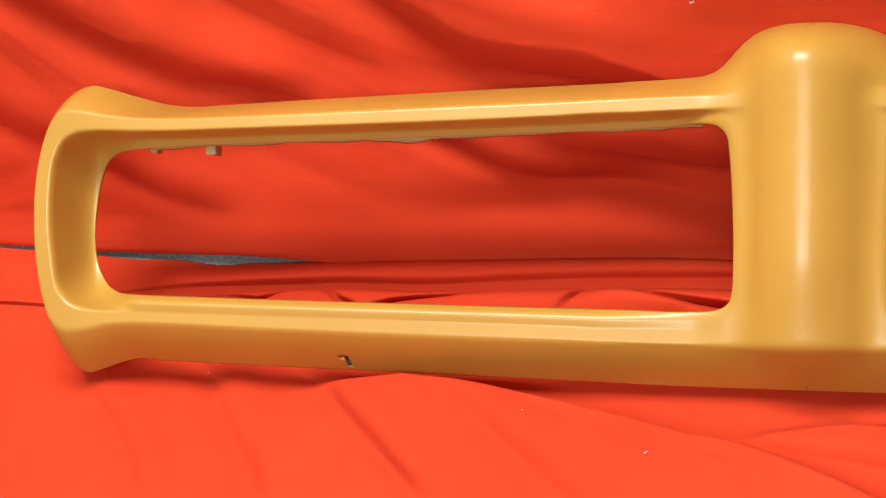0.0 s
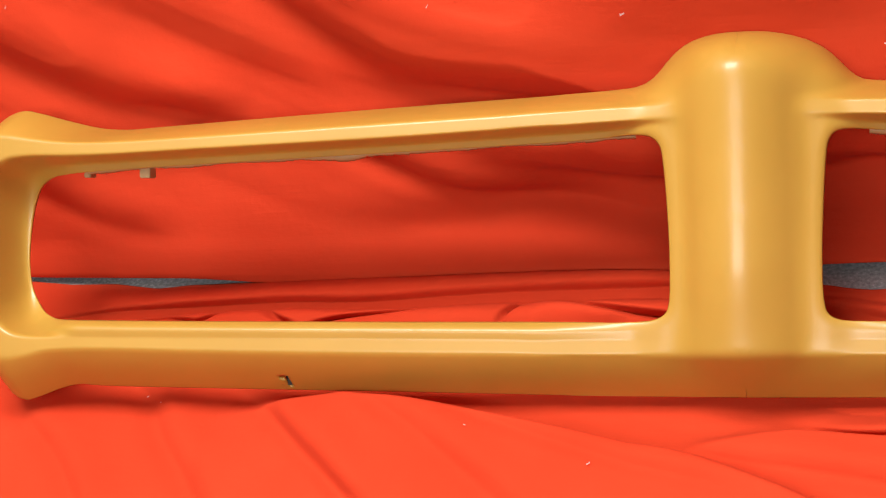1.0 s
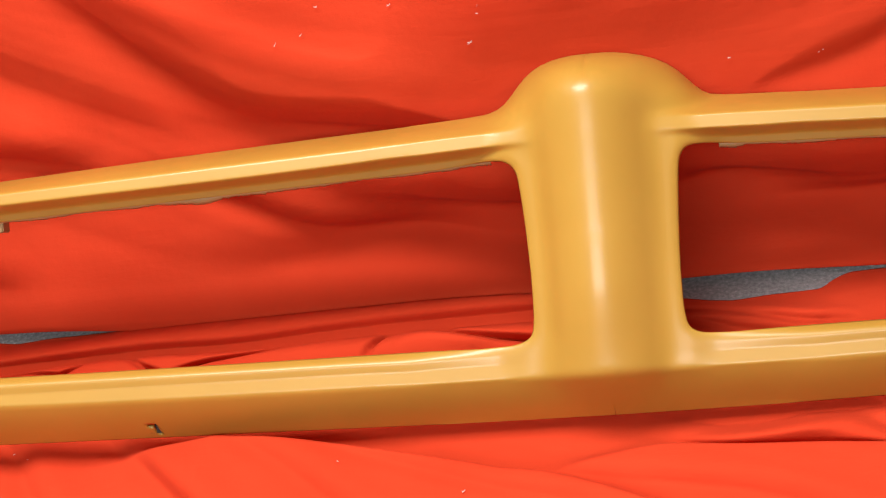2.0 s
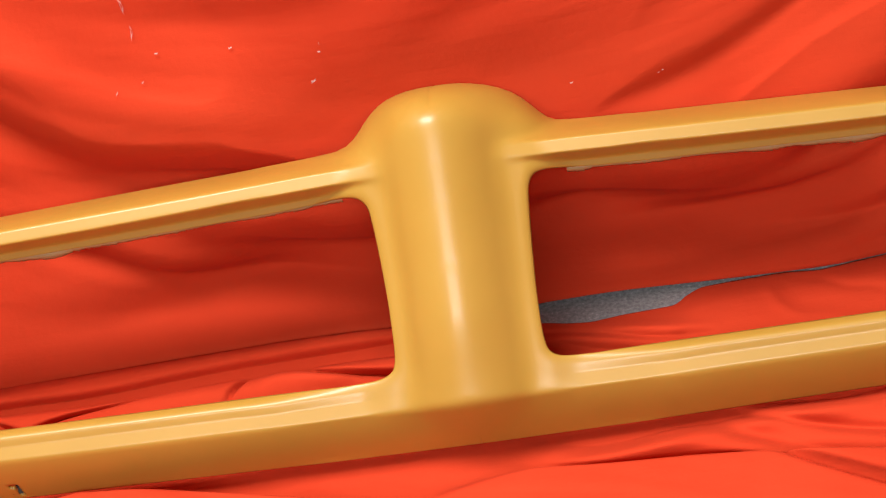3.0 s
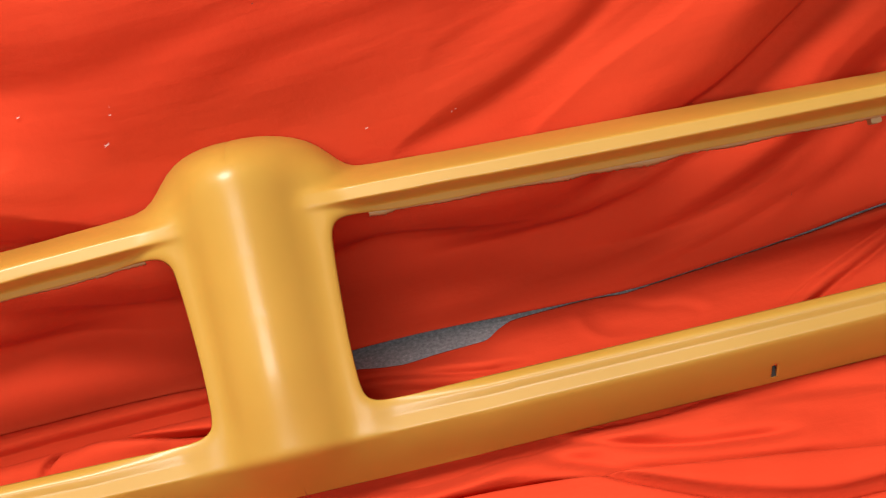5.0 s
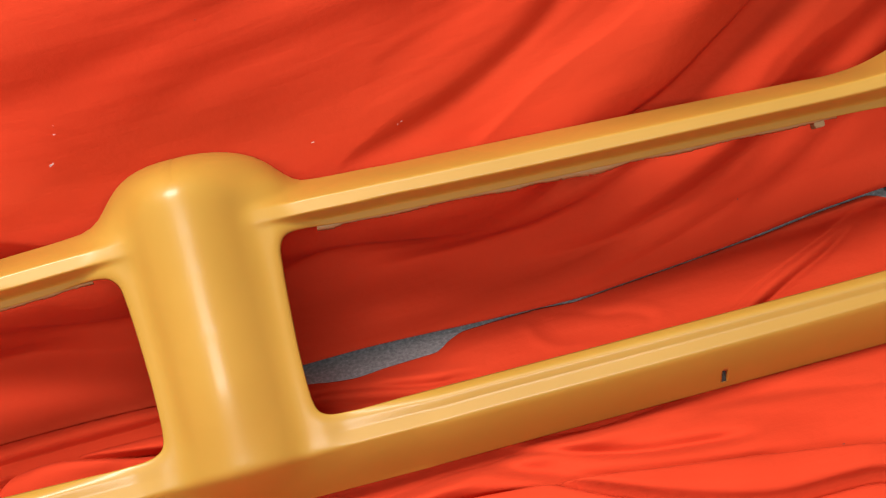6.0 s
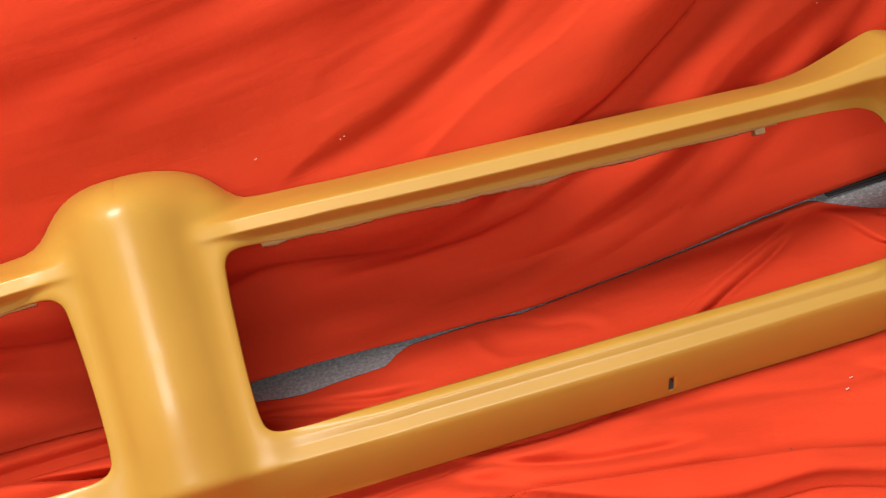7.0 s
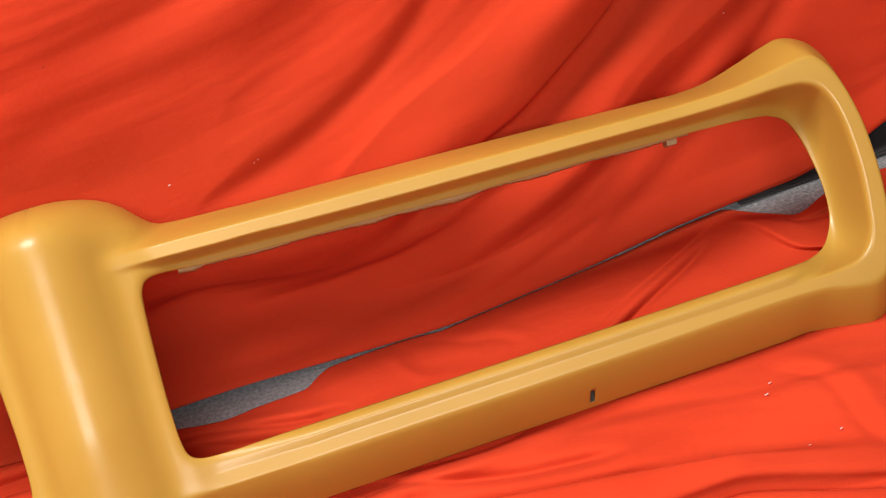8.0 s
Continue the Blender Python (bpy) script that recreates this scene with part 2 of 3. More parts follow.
def wall_folds(A, B, H):
    # broad folds that rise to the right, fanning out
    fold(A, B, H, [(.31, .122), (.365, .152), (.417, .176), (.470, .194), (.528, .224), (.576, .252), (.64, .306), (.72, .406)], .028, .046)
    fold(A, B, H, [(.53, .10), (.58, .136), (.616, .159), (.664, .185), (.72, .220), (.80, .285), (.90, .39)], .026, .010)
    fold(A, B, H, [(.42, .12), (.48, .158), (.54, .184), (.60, .216), (.68, .275), (.76, .36)], .026, .003)
    fold(A, B, H, [(.66, .11), (.72, .165), (.78, .225), (.86, .33)], .022, .006)
    fold(A, B, H, [(.06, .200), (.112, .212), (.180, .225), (.251, .247), (.307, .277), (.385, .326), (.46, .40), (.55, .52)], .024, .0034)
    fold(A, B, H, [(.16, .215), (.225, .232), (.30, .262), (.36, .298), (.44, .37)], .010, .0018)
    fold(A, B, H, [(-.04, .30), (.066, .345), (.175, .357), (.258, .371), (.34, .41), (.44, .50)], .026, .0045)
    fold(A, B, H, [(-.12, .27), (.00, .262), (.10, .270), (.20, .297), (.30, .350), (.40, .43)], .034, .0045)
    fold(A, B, H, [(-.30, .40), (-.10, .372), (.06, .395), (.20, .43), (.34, .50)], .030, .0045)
    # folds that sink to the right, at the other side
    fold(A, B, H, [(-.88, .35), (-.80, .312), (-.74, .275), (-.682, .242), (-.640, .217), (-.582, .196), (-.50, .182)], .026, .0125)
    fold(A, B, H, [(-.54, .43), (-.465, .353), (-.396, .290), (-.335, .252), (-.270, .230), (-.187, .210), (-.08, .205)], .034, .0135)
    fold(A, B, H, [(-.44, .37), (-.35, .310), (-.26, .270), (-.16, .245), (-.04, .235)], .016, .0030)
    fold(A, B, H, [(-.34, .36), (-.25, .312), (-.15, .280), (-.02, .262)], .022, .0028)
    fold(A, B, H, [(-.66, .37), (-.58, .30), (-.50, .250), (-.40, .215)], .026, .0035)
    fold(A, B, H, [(-.98, .24), (-.88, .165), (-.74, .11)], .024, .005)
    fold(A, B, H, [(-.80, .135), (-.711, .085), (-.62, .05)], .018, .003)
    fold(A, B, H, [(-.42, .235), (-.32, .222), (-.22, .210), (-.10, .203), (.02, .20)], .030, .008)
    # inside the two openings
    fold(A, B, H, [(-.46, .180), (-.400, .150), (-.359, .133), (-.322, .110), (-.272, .082), (-.220, .064), (-.150, .049), (-.03, .036)], .016, .0062)
    fold(A, B, H, [(-.63, .145), (-.550, .120), (-.479, .090), (-.395, .066), (-.28, .05)], .018, .0012)
    fold(A, B, H, [(-.30, .175), (-.237, .132), (-.173, .107), (-.096, .094), (-.02, .095)], .020, .0015)
    fold(A, B, H, [(.00, .000), (.066, .012), (.120, .030), (.174, .048), (.270, .070), (.386, .109), (.48, .150), (.58, .20)], .016, .0062)
    fold(A, B, H, [(.09, .004), (.150, .016), (.223, .029), (.318, .043), (.412, .058), (.50, .085), (.60, .13)], .012, .0048)
    fold(A, B, H, [(.03, .075), (.09, .084), (.150, .090), (.208, .100), (.267, .112), (.36, .145), (.46, .19)], .018, .0050)
    fold(A, B, H, [(.10, .058), (.20, .080), (.30, .108), (.40, .145)], .009, .0016)
    fold(A, B, H, [(.04, .014), (.173, .012), (.280, .013), (.377, .018), (.45, .028), (.55, .055)], .007, .0024)
    fold(A, B, H, [(.36, .018), (.403, .030), (.465, .050), (.528, .076), (.592, .112), (.66, .16)], .020, .0022)
    fold(A, B, H, [(.50, .03), (.58, .06), (.66, .11), (.74, .18)], .020, .0018)
    # the cloth hangs hollow behind the post
    swell(A, B, H, .12, .075, .11, .060, 0, -.060)
    swell(A, B, H, .27, .055, .16, .040, 8, -.034)
    swell(A, B, H, .26, .150, .20, .034, 14, .014)
    swell(A, B, H, -.14, .062, .17, .050, 4, -.055)
    swell(A, B, H, -.15, .150, .16, .034, -8, .014)
    swell(A, B, H, -.50, .36, .22, .07, -20, .008)
    swell(A, B, H, -.50, .10, .16, .08, 0, .004)


def sheet_lie(A, B):
    H = ripples(A, B, 16.0, 0.004, 3)
    F = np.zeros(A.shape)
    wall_folds(A, B, F)
    q = B - 0.55 * (A + 0.02) ** 2 * smooth(-0.05, 0.22, B)
    H = H + 1.25 * F + streaks(q, A, 10.0, 70.0, 30, 0.0013, 8)
    H -= 0.038 * (1 - np.exp(-np.clip(B - 0.01, 0, 1) / 0.06)) * smooth(-.70, -.58, A) * smooth(-.08, -.22, A)
    H += 0.09 * B * smooth(.30, .05, A) * smooth(-.50, -.30, A)
    # where it touches the upper bar it is pressed back
    H -= 0.85 * np.clip(H - 0.008, 0, 1) * smooth(.10, .18, B) * smooth(.38, .22, B) * smooth(.80, .70, np.abs(A))
    H *= smooth(-0.02, 0.045, B)
    return soft_interp(A, HEM) + 0.12 * B - H - 0.4 * (soft_interp(A, HEM) - 0.205) * smooth(0.05, 0.5, B)


def spread(dense0, dense1, n, low, high, m):
    """Grid lines, close together where the cloth is seen and wide apart round it."""
    a = dense0 - (dense0 - low) * np.linspace(1, 0, m, endpoint=False) ** 1.5
    b = dense1 + (high - dense1) * np.linspace(0, 1, m + 1)[1:] ** 1.5
    return np.concatenate([a, np.linspace(dense0, dense1, n), b])


def hanging_sheet():
    x = spread(-0.96, 0.92, 560, -1.30, 1.25, 24)
    z = np.concatenate([np.linspace(0.0, 0.014, 12), np.linspace(0.014, 0.46, 196)[1:], np.linspace(0.46, 1.15, 60)[1:]])
    A, B = np.meshgrid(x, z, indexing="ij")
    hem = FLOOR_Z + 0.006 + 0.003 * np.sin(A * 9.0 + 1.0) + 0.028 * smooth(.74, .88, A) + 0.30 * np.clip(A - .84, 0, 1)
    Y = sheet_lie(A, B)
    # the hem is rolled under
    bundle = smooth(-.62, -.50, A) * smooth(.02, -.08, A)
    Y = Y + (1 - bundle) * 0.008 * (1 - np.sqrt(1 - np.clip(1 - B / 0.010, 0, 1) ** 2)) - 0.008 * smooth(0.05, 0.0, B)
    out = soft_interp(A, HEM) + 0.12 * B - Y
    ob = sheet("hanging_sheet", np.stack([A, Y, hem + B + 0.5 * np.clip(out, -0.02, 0.05) * smooth(0.0, 0.06, B)], -1), RED)
    return tagged(ob, "red cotton sheet hanging in loose diagonal folds behind the part", "sheet")


# ---- sheet on the floor ----
BACK = np.array([(-1.4, .29), (-.94, .269), (-.80, .249), (-.756, .241), (-.70, .238), (-.648, .226), (-.609, .230), (-.55, .229), (-.45, .226), (-.2, .222),
                 (-.08, .214), (0, .198), (.068, .184), (.090, .177), (.114, .173), (.145, .177), (.200, .178), (.212, .190), (.228, .199), (.261, .200), (.310, .2005),
                 (.344, .194), (.383, .1985), (.451, .2045), (.549, .2150), (.616, .2258), (.673, .230), (.698, .206), (.726, .184), (.734, .181), (.748, .186), (.765, .196), (.80, .210), (.95, .20), (1.4, .20)])


def floor_folds(A, B, H, L, M):
    # the cloth is pushed up into a long low mound in front of the part
    ridge(A, B, M, [(-.52, .012), (-.424, .008), (-.305, -.010), (-.223, -.034), (-.140, -.060), (-.060, -.090), (.006, -.123), (.10, -.175), (.2, -.23)], .021, .12, .042)
    ridge(A, B, M, [(-.10, -.060), (.029, -.046), (.103, -.056), (.200, -.066), (.30, -.082), (.40, -.105), (.52, -.135), (.66, -.17)], .017, .08, .028)
    ridge(A, B, M, [(.36, -.018), (.42, -.026), (.50, -.040), (.58, -.056), (.66, -.072), (.74, -.084), (.84, -.09)], .020, .06, .008)
    swell(A, B, H, -.50, -.03, .22, .06, -6, .006)
    swell(A, B, H, .66, -.075, .06, .05, -30, .010)
    fold(A, B, H, [(.02, -.005), (.12, -.012), (.20, .000), (.30, .005), (.42, .008)], .016, -.012)
    # wrinkles running away from the part
    fold(A, B, H, [(-.54, .09), (-.497, .057), (-.432, -.017), (-.373, -.079), (-.30, -.16)], .014, .0055)
    fold(A, B, H, [(-.66, .10), (-.602, .062), (-.566, .003), (-.513, -.076), (-.47, -.16)], .016, .0065)
    fold(A, B, H, [(-.38, .03), (-.30, -.035), (-.24, -.09), (-.15, -.17)], .013, .0045)
    fold(A, B, H, [(-.78, .08), (-.70, .01), (-.645, -.06), (-.60, -.15)], .014, .0045)
    fold(A, B, H, [(-.46, .02), (-.40, -.06), (-.33, -.13)], .009, .0030)
    fold(A, B, H, [(-.30, .005), (-.20, -.045), (-.10, -.09), (.02, -.14)], .010, .003)
    fold(A, B, H, [(-.08, -.035), (.02, -.075), (.12, -.10), (.26, -.16)], .012, .005)
    fold(A, B, H, [(.17, .03), (.208, .012), (.254, -.018), (.300, -.044), (.347, -.062), (.418, -.083), (.50, -.10)], .014, .009)
    fold(A, B, H, [(.20, .035), (.235, .014), (.282, -.009), (.330, -.028), (.379, -.042), (.45, -.06)], .013, .004)
    fold(A, B, H, [(.02, .000), (.07, -.018), (.126, -.028), (.172, -.033), (.223, -.042), (.30, -.07)], .011, .008)
    groove(A, B, H, [(.19, -.036), (.223, -.046), (.294, -.092), (.362, -.131), (.431, -.157), (.522, -.167), (.593, -.188), (.651, -.203), (.76, -.24)], .0036, .0060, .019)
    ridge(A, B, H, [(.06, .000), (.172, -.015), (.267, -.062), (.362, -.110), (.453, -.141), (.53, -.151), (.651, -.180), (.76, -.22)], .030, .014, .005)
    groove(A, B, H, [(.19, .025), (.235, .010), (.282, -.011), (.330, -.030), (.379, -.044), (.45, -.062)], .007, .007, .009)
    fold(A, B, H, [(.40, .01), (.466, .000), (.516, -.016), (.554, -.033), (.621, -.038), (.70, -.05)], .014, .003)
    fold(A, B, H, [(.60, -.01), (.639, -.044), (.648, -.081), (.650, -.123), (.66, -.17)], .010, .004)
    pleat(A, B, L, [(-1.0, .172), (-.88, .166), (-.76, .152)], .005, .03, .008)
    # bundled cloth along the foot of the hanging sheet
    ridge(A, B, H, [(-.72, .215), (-.62, .212), (-.50, .210), (-.36, .212), (-.22, .213), (-.10, .210), (.02, .196)], .016, .034, .011)
    ridge(A, B, H, [(-.66, .166), (-.50, .166), (-.34, .160), (-.18, .158), (-.04, .150), (.04, .145)], .020, .030, .014)
    groove(A, B, H, [(-.80, .170), (-.687, .184), (-.558, .189), (-.495, .190), (-.400, .184), (-.309, .187), (-.220, .188), (-.133, .186), (-.06, .183), (.06, .170)], .0050, .0100, .038)
    groove(A, B, H, [(-.46, .150), (-.420, .160), (-.375, .167), (-.318, .178), (-.259, .185), (-.21, .187)], .0022, .0040, .012)
    groove(A, B, H, [(-.252, .136), (-.244, .160), (-.230, .176), (-.204, .182), (-.174, .174), (-.150, .164), (-.120, .154), (-.084, .144), (-.03, .130)], .0030, .0050, .018)
    ridge(A, B, H, [(-.22, .166), (-.19, .168), (-.16, .158), (-.12, .145)], .010, .014, .006)
    groove(A, B, H, [(-.60, .150), (-.566, .172), (-.545, .186), (-.512, .183), (-.485, .162), (-.46, .148)], .0026, .0036, .012)
    groove(A, B, H, [(-.68, .168), (-.62, .174), (-.575, .164)], .0024, .0030, .010)
    # the flap behind the other opening
    fold(A, B, H, [(.03, .180), (.066, .175), (.099, .168), (.143, .152), (.175, .140), (.24, .13)], .007, .006)
    fold(A, B, H, [(.05, .168), (.072, .160), (.119, .138), (.162, .124), (.22, .11)], .010, .006)
    fold(A, B, H, [(.292, .205), (.296, .180), (.300, .160), (.312, .140), (.339, .131), (.37, .128)], .009, -.0024)
    fold(A, B, H, [(.31, .196), (.345, .185), (.368, .167), (.395, .158), (.410, .140), (.40, .12)], .007, .0020)
    pleat(A, B, L, [(.42, .080), (.483, .113), (.523, .141), (.570, .166), (.618, .191), (.650, .212), (.69, .24)], .005, .016, .005)
    fold(A, B, H, [(.44, .08), (.489, .100), (.546, .136), (.604, .170), (.641, .197)], .007, .006)
    pleat(A, B, L, [(.655, .215), (.672, .190), (.684, .160), (.703, .128), (.735, .112), (.80, .10)], .004, .016, .007)
    groove(A, B, H, [(.715, .176), (.735, .170), (.755, .168), (.78, .170)], .003, .006, .012)
    swell(A, B, H, .70, .175, .05, .035, -40, .014)
    swell(A, B, H, -.72, .02, .07, .03, 0, .006)
    swell(A, B, H, .72, .02, .07, .03, 0, .006)


def floor_lie(A, B):
    H = 0.005 + ripples(A, B, 18.0, 0.0035, 5)
    front = smooth(-.35, .05, A) * smooth(.09, .03, B)
    H = H + streaks(B + 0.42 * A, A, 12.0, 55.0, 16, 0.0011, 21) * (0.25 + 0.75 * front)
    L = np.zeros(A.shape)
    M = np.zeros(A.shape)
    floor_folds(A, B, H, L, M)
    # height, and how far the folds lean over towards the front
    return np.maximum(H + L + M, 0.0), 0.80 * np.maximum(H, 0.0) + 1.45 * L


def floor_sheet():
    x = spread(-0.96, 0.92, 600, -1.40, 1.40, 24)
    s = np.concatenate([np.linspace(0.0, 0.60, 30, endpoint=False), np.linspace(0.60, 1.0, 330)])
    A, S = np.meshgrid(x, s, indexing="ij")
    back = sum(np.interp(A + k * 0.004, BACK[:, 0], BACK[:, 1]) for k in (-1, 0, 1)) / 3
    back = back + 0.001
    B = -1.0 + (back + 1.0) * S
    H, L = floor_lie(A, B)
    bundle = smooth(-.60, -.50, A) * (1 - smooth(-.03, .05, A))
    lie = smooth(0.0, 0.030, back - B) * (1 - bundle) + bundle
    H, L = H * (0.15 + 0.85 * lie), L * lie
    # folds lean over towards the front
    ob = sheet("floor_sheet", np.stack([A, B - L, FLOOR_Z + H + 0.0016], -1), RED)
    return tagged(ob, "red cotton sheet spread wrinkled on the concrete floor", "sheet")


def smooth(a, b, x):
    """From 0 at a to 1 at b, softly; a may lie above b."""
    t = np.clip((x - a) / (b - a), 0, 1)
    return t * t * (3 - 2 * t)


hanging_sheet()
floor_sheet()


# ---- the moulded part ----
# one half of the part, as seen square on: its outer edge, the two edges of its flat rim, and its opening
OUTER = [(0, .3280), (.010, .3280), (.026, .3268), (.045, .3222), (.058, .3152), (.068, .3060), (.077, .2955), (.086, .2870), (.097, .2822), (.115, .2800), (.16, .2775),
         (.30, .2722), (.45, .2660), (.58, .2600), (.615, .2585), (.645, .2610), (.675, .2685), (.700, .2760), (.716, .2790), (.734, .2725),
         (.747, .2610), (.753, .245), (.757, .215), (.7585, .178), (.758, .130), (.756, .085), (.753, .048), (.748, .022), (.740, .004), (.730, -.0075), (.717, -.0120),
         (.703, -.0085), (.680, -.0005), (.660, .0040), (.635, .0028), (.58, .0016), (.45, -.0004), (.30, -.0026), (.15, -.0050), (0, -.0060)]
RIM_OUT = [(.040, .120), (.040, .200), (.046, .254), (.085, .2585), (.224, .254), (.332, .2505), (.508, .2445), (.607, .2420), (.650, .2432), (.688, .2475),
           (.712, .2507), (.727, .2500), (.738, .238), (.7475, .215), (.7545, .180), (.756, .134), (.7530, .098), (.7460, .065), (.737, .043), (.724, .0338), (.699, .0355),
           (.677, .0405), (.650, .0424), (.608, .0425), (.507, .0400), (.330, .0375), (.222, .0365), (.082, .0355), (.042, .042), (.040, .080)]
RIM_IN = [(.058, .120), (.059, .200), (.064, .240), (.090, .2475), (.224, .242), (.332, .238), (.508, .2335), (.607, .231), (.650, .231), (.695, .2302),
          (.714, .2270), (.726, .219), (.734, .203), (.7375, .185), (.739, .140), (.735, .103), (.731, .081), (.724, .0675), (.712, .0585), (.692, .0545),
          (.650, .0535), (.507, .052), (.330, .0505), (.222, .0495), (.088, .0485), (.060, .062), (.058, .090)]
HOLE = [(.0683, .120), (.0693, .150), (.0729, .206), (.0754, .222), (.0810, .2298), (.0911, .2328), (.152, .2300), (.304, .2252), (.455, .2208), (.607, .2158),
        (.658, .2130), (.686, .2098), (.704, .2010), (.713, .1840), (.719, .155), (.721, .125), (.718, .1035), (.712, .0905), (.700, .0780), (.678, .0710),
        (.648, .0698), (.526, .0680), (.344, .0664), (.152, .0652), (.106, .0647), (.0810, .0670), (.0724, .0724), (.0693, .0830)]
# places of the four lines that belong together
JOIN_HOLE = [(.0683, .120), (.0754, .2225), (.106, .2321), (.648, .2136), (.704, .2010), (.721, .125), (.705, .0825), (.648, .0698), (.106, .0647), (.0724, .0724)]
JOIN_IN = [(.058, .12), (.064, .240), (.095, .2473), (.650, .231), (.726, .219), (.739, .14), (.724, .0675), (.650, .0535), (.092, .0485), (.060, .062)]
JOIN_OUT = [(.040, .12), (.046, .254), (.095, .2582), (.650, .2432), (.724, .2505), (.756, .134), (.724, .0338), (.650, .0424), (.092, .0355), (.042, .042)]
JOIN_OUTER = [(0, .125), (0, .300), (.100, .2825), (.630, .2590), (.716, .2790), (.758, .130), (.717, -.0120), (.640, .0030), (.100, -.0054), (0, .015)]
SLOTS = ((-.4345, .0085, .0024, .0054), (-.4390, .0130, .0030, .0016), (.4400, .0105, .0026, .0056))      # the small slots in the lower bar: place and half sizes


def resample(pts, n, closed):
    p = np.array(pts, float)
    if closed:
        p = np.vstack([p, p[:1]])
    # rounded by a centripetal spline through the corners
    q = []
    m = len(p)
    for i in range(m - 1):
        a = p[i - 1] if i else (p[-2] if closed else 2 * p[0] - p[1])
        b, c = p[i], p[i + 1]
        d = p[i + 2] if i + 2 < m else (p[1] if closed else 2 * p[-1] - p[-2])
        t0, t1 = 0.0, np.sqrt(np.linalg.norm(b - a))
        t2 = t1 + np.sqrt(np.linalg.norm(c - b))
        t3 = t2 + np.sqrt(np.linalg.norm(d - c))
        t = np.linspace(t1, t2, 12, endpoint=False)[:, None]
        A1, A2, A3 = (t1 - t) / t1 * a + t / t1 * b, (t2 - t) / (t2 - t1) * b + (t - t1) / (t2 - t1) * c, (t3 - t) / (t3 - t2) * c + (t - t2) / (t3 - t2) * d
        B1, B2 = (t2 - t) / t2 * A1 + t / t2 * A2, (t3 - t) / (t3 - t1) * A2 + (t - t1) / (t3 - t1) * A3
        q.append((t2 - t) / (t2 - t1) * B1 + (t - t1) / (t2 - t1) * B2)
    q = np.vstack(q + [p[-1:]])
    s = np.concatenate([[0], np.cumsum(np.linalg.norm(np.diff(q, axis=0), axis=1))])
    k = np.linspace(0, s[-1], n + 1 if closed else n)
    r = np.stack([np.interp(k, s, q[:, 0]), np.interp(k, s, q[:, 1])], 1)
    return r[:-1] if closed else r


def smin(a, b, k):
    h = np.clip(0.5 + 0.5 * (b - a) / k, 0, 1)
    return b * (1 - h) + a * h - k * h * (1 - h)


def smax(a, b, k):
    return -smin(-a, -b, k)


def dist_to(P, line):
    best = np.full(len(P), 1e9)
    for i in range(len(line) - 1):
        d = line[i + 1] - line[i]
        k = np.clip(((P - line[i]) @ d) / max(d @ d, 1e-18), 0, 1)
        best = np.minimum(best, np.linalg.norm(P - line[i] - k[:, None] * d, axis=1))
    return best


# the post's cross-section: how steeply it falls away from its crest, in degrees, at steps outwards
FALL = [(0, 0), (.006, 11), (.012, 20), (.021, 28), (.032, 36), (.042, 42), (.052, 34), (.061, 16), (.070, 13), (.080, 24), (.100, 40), (.25, 44)]


def section(u):
    """How far the post's face lies behind its crest at u."""
    x = np.linspace(0, 0.25, 500)
    f = np.array(FALL)
    drop = np.concatenate([[0], np.cumsum(np.tan(np.radians(np.interp(x[1:], f[:, 0], f[:, 1]))) * (x[1] - x[0]))])
    return np.interp(np.abs(u), x, drop)


def bar_face(u, v):
    """The faces of the two bars, carried on straight through the post."""
    faces = []
    for hole, rim_in, rim_out, edge, back, fade, side in (
            (.2300 - .032 * (u - .152), .2420 - .037 * (u - .224), .2540 - .0324 * (u - .224), .2790 - .040 * (u - .130), W_BACK, smooth(0.02, 0.11, u), 1),
            (.0652, .0490, .0362, -.0053, W_BACK_LOW, smooth(0.05, 0.24, u), -1)):
        k1 = np.clip((v - hole) / (rim_in - hole), 0, 1)
        k2 = np.clip((v - rim_in) / (rim_out - rim_in), 0, 1)
        k3 = np.clip((v - rim_out) / (edge - rim_out), 0, 1)
        # the step inside the rim runs out into the post
        faces.append(bar_section(k1, k2, k3, side, back, fade))
    k = smooth(0.09, 0.19, v)
    return faces[0] * k + faces[1] * (1 - k)


def bar_section(k1, k2, k3, side, back, fade):
    """How far a bar stands forward, from its opening over the flat rim, which leans up a little, to its outer edge; side: 1 above, -1 below."""
    up = 0.5 + 0.5 * side
    low_in, low_out = RIM_LEAN * (1 - up), RIM_LEAN * up
    rise = inward(k1) * up + inward_low(k1) * (1 - up)
    depth = (W_RIM - low_in - W_IN * up - W_IN_LOW * (1 - up)) * fade
    w = W_RIM - low_in - depth * (1 - rise) + (low_in - low_out) * k2
    return w - (W_RIM - low_out - back) * outward(k3)


def inward(k):
    """From the edge of an opening (0) up to the flat rim (1): a gentle slope, then a short steep step."""
    return 0.24 * k + 0.76 * smooth(0.42, 1.0, k)


def inward_low(k):
    """The same on the lower bar: one rounded slope that dips a little before the rim."""
    return np.where(k < 0.55, 1.12 - 1.12 * (1 - k / 0.55) ** 2, 1.12 - 0.12 * (np.clip(k - 0.55, 0, 1) / 0.45) ** 1.25)


def outward(k):
    return 0.62 * k + 0.38 * k ** 2.2


W_IN, W_IN_LOW, W_RIM, RIM_LEAN, W_BACK, W_BACK_LOW = 0.004, 0.015, 0.027, 0.0018, -0.048, -0.018


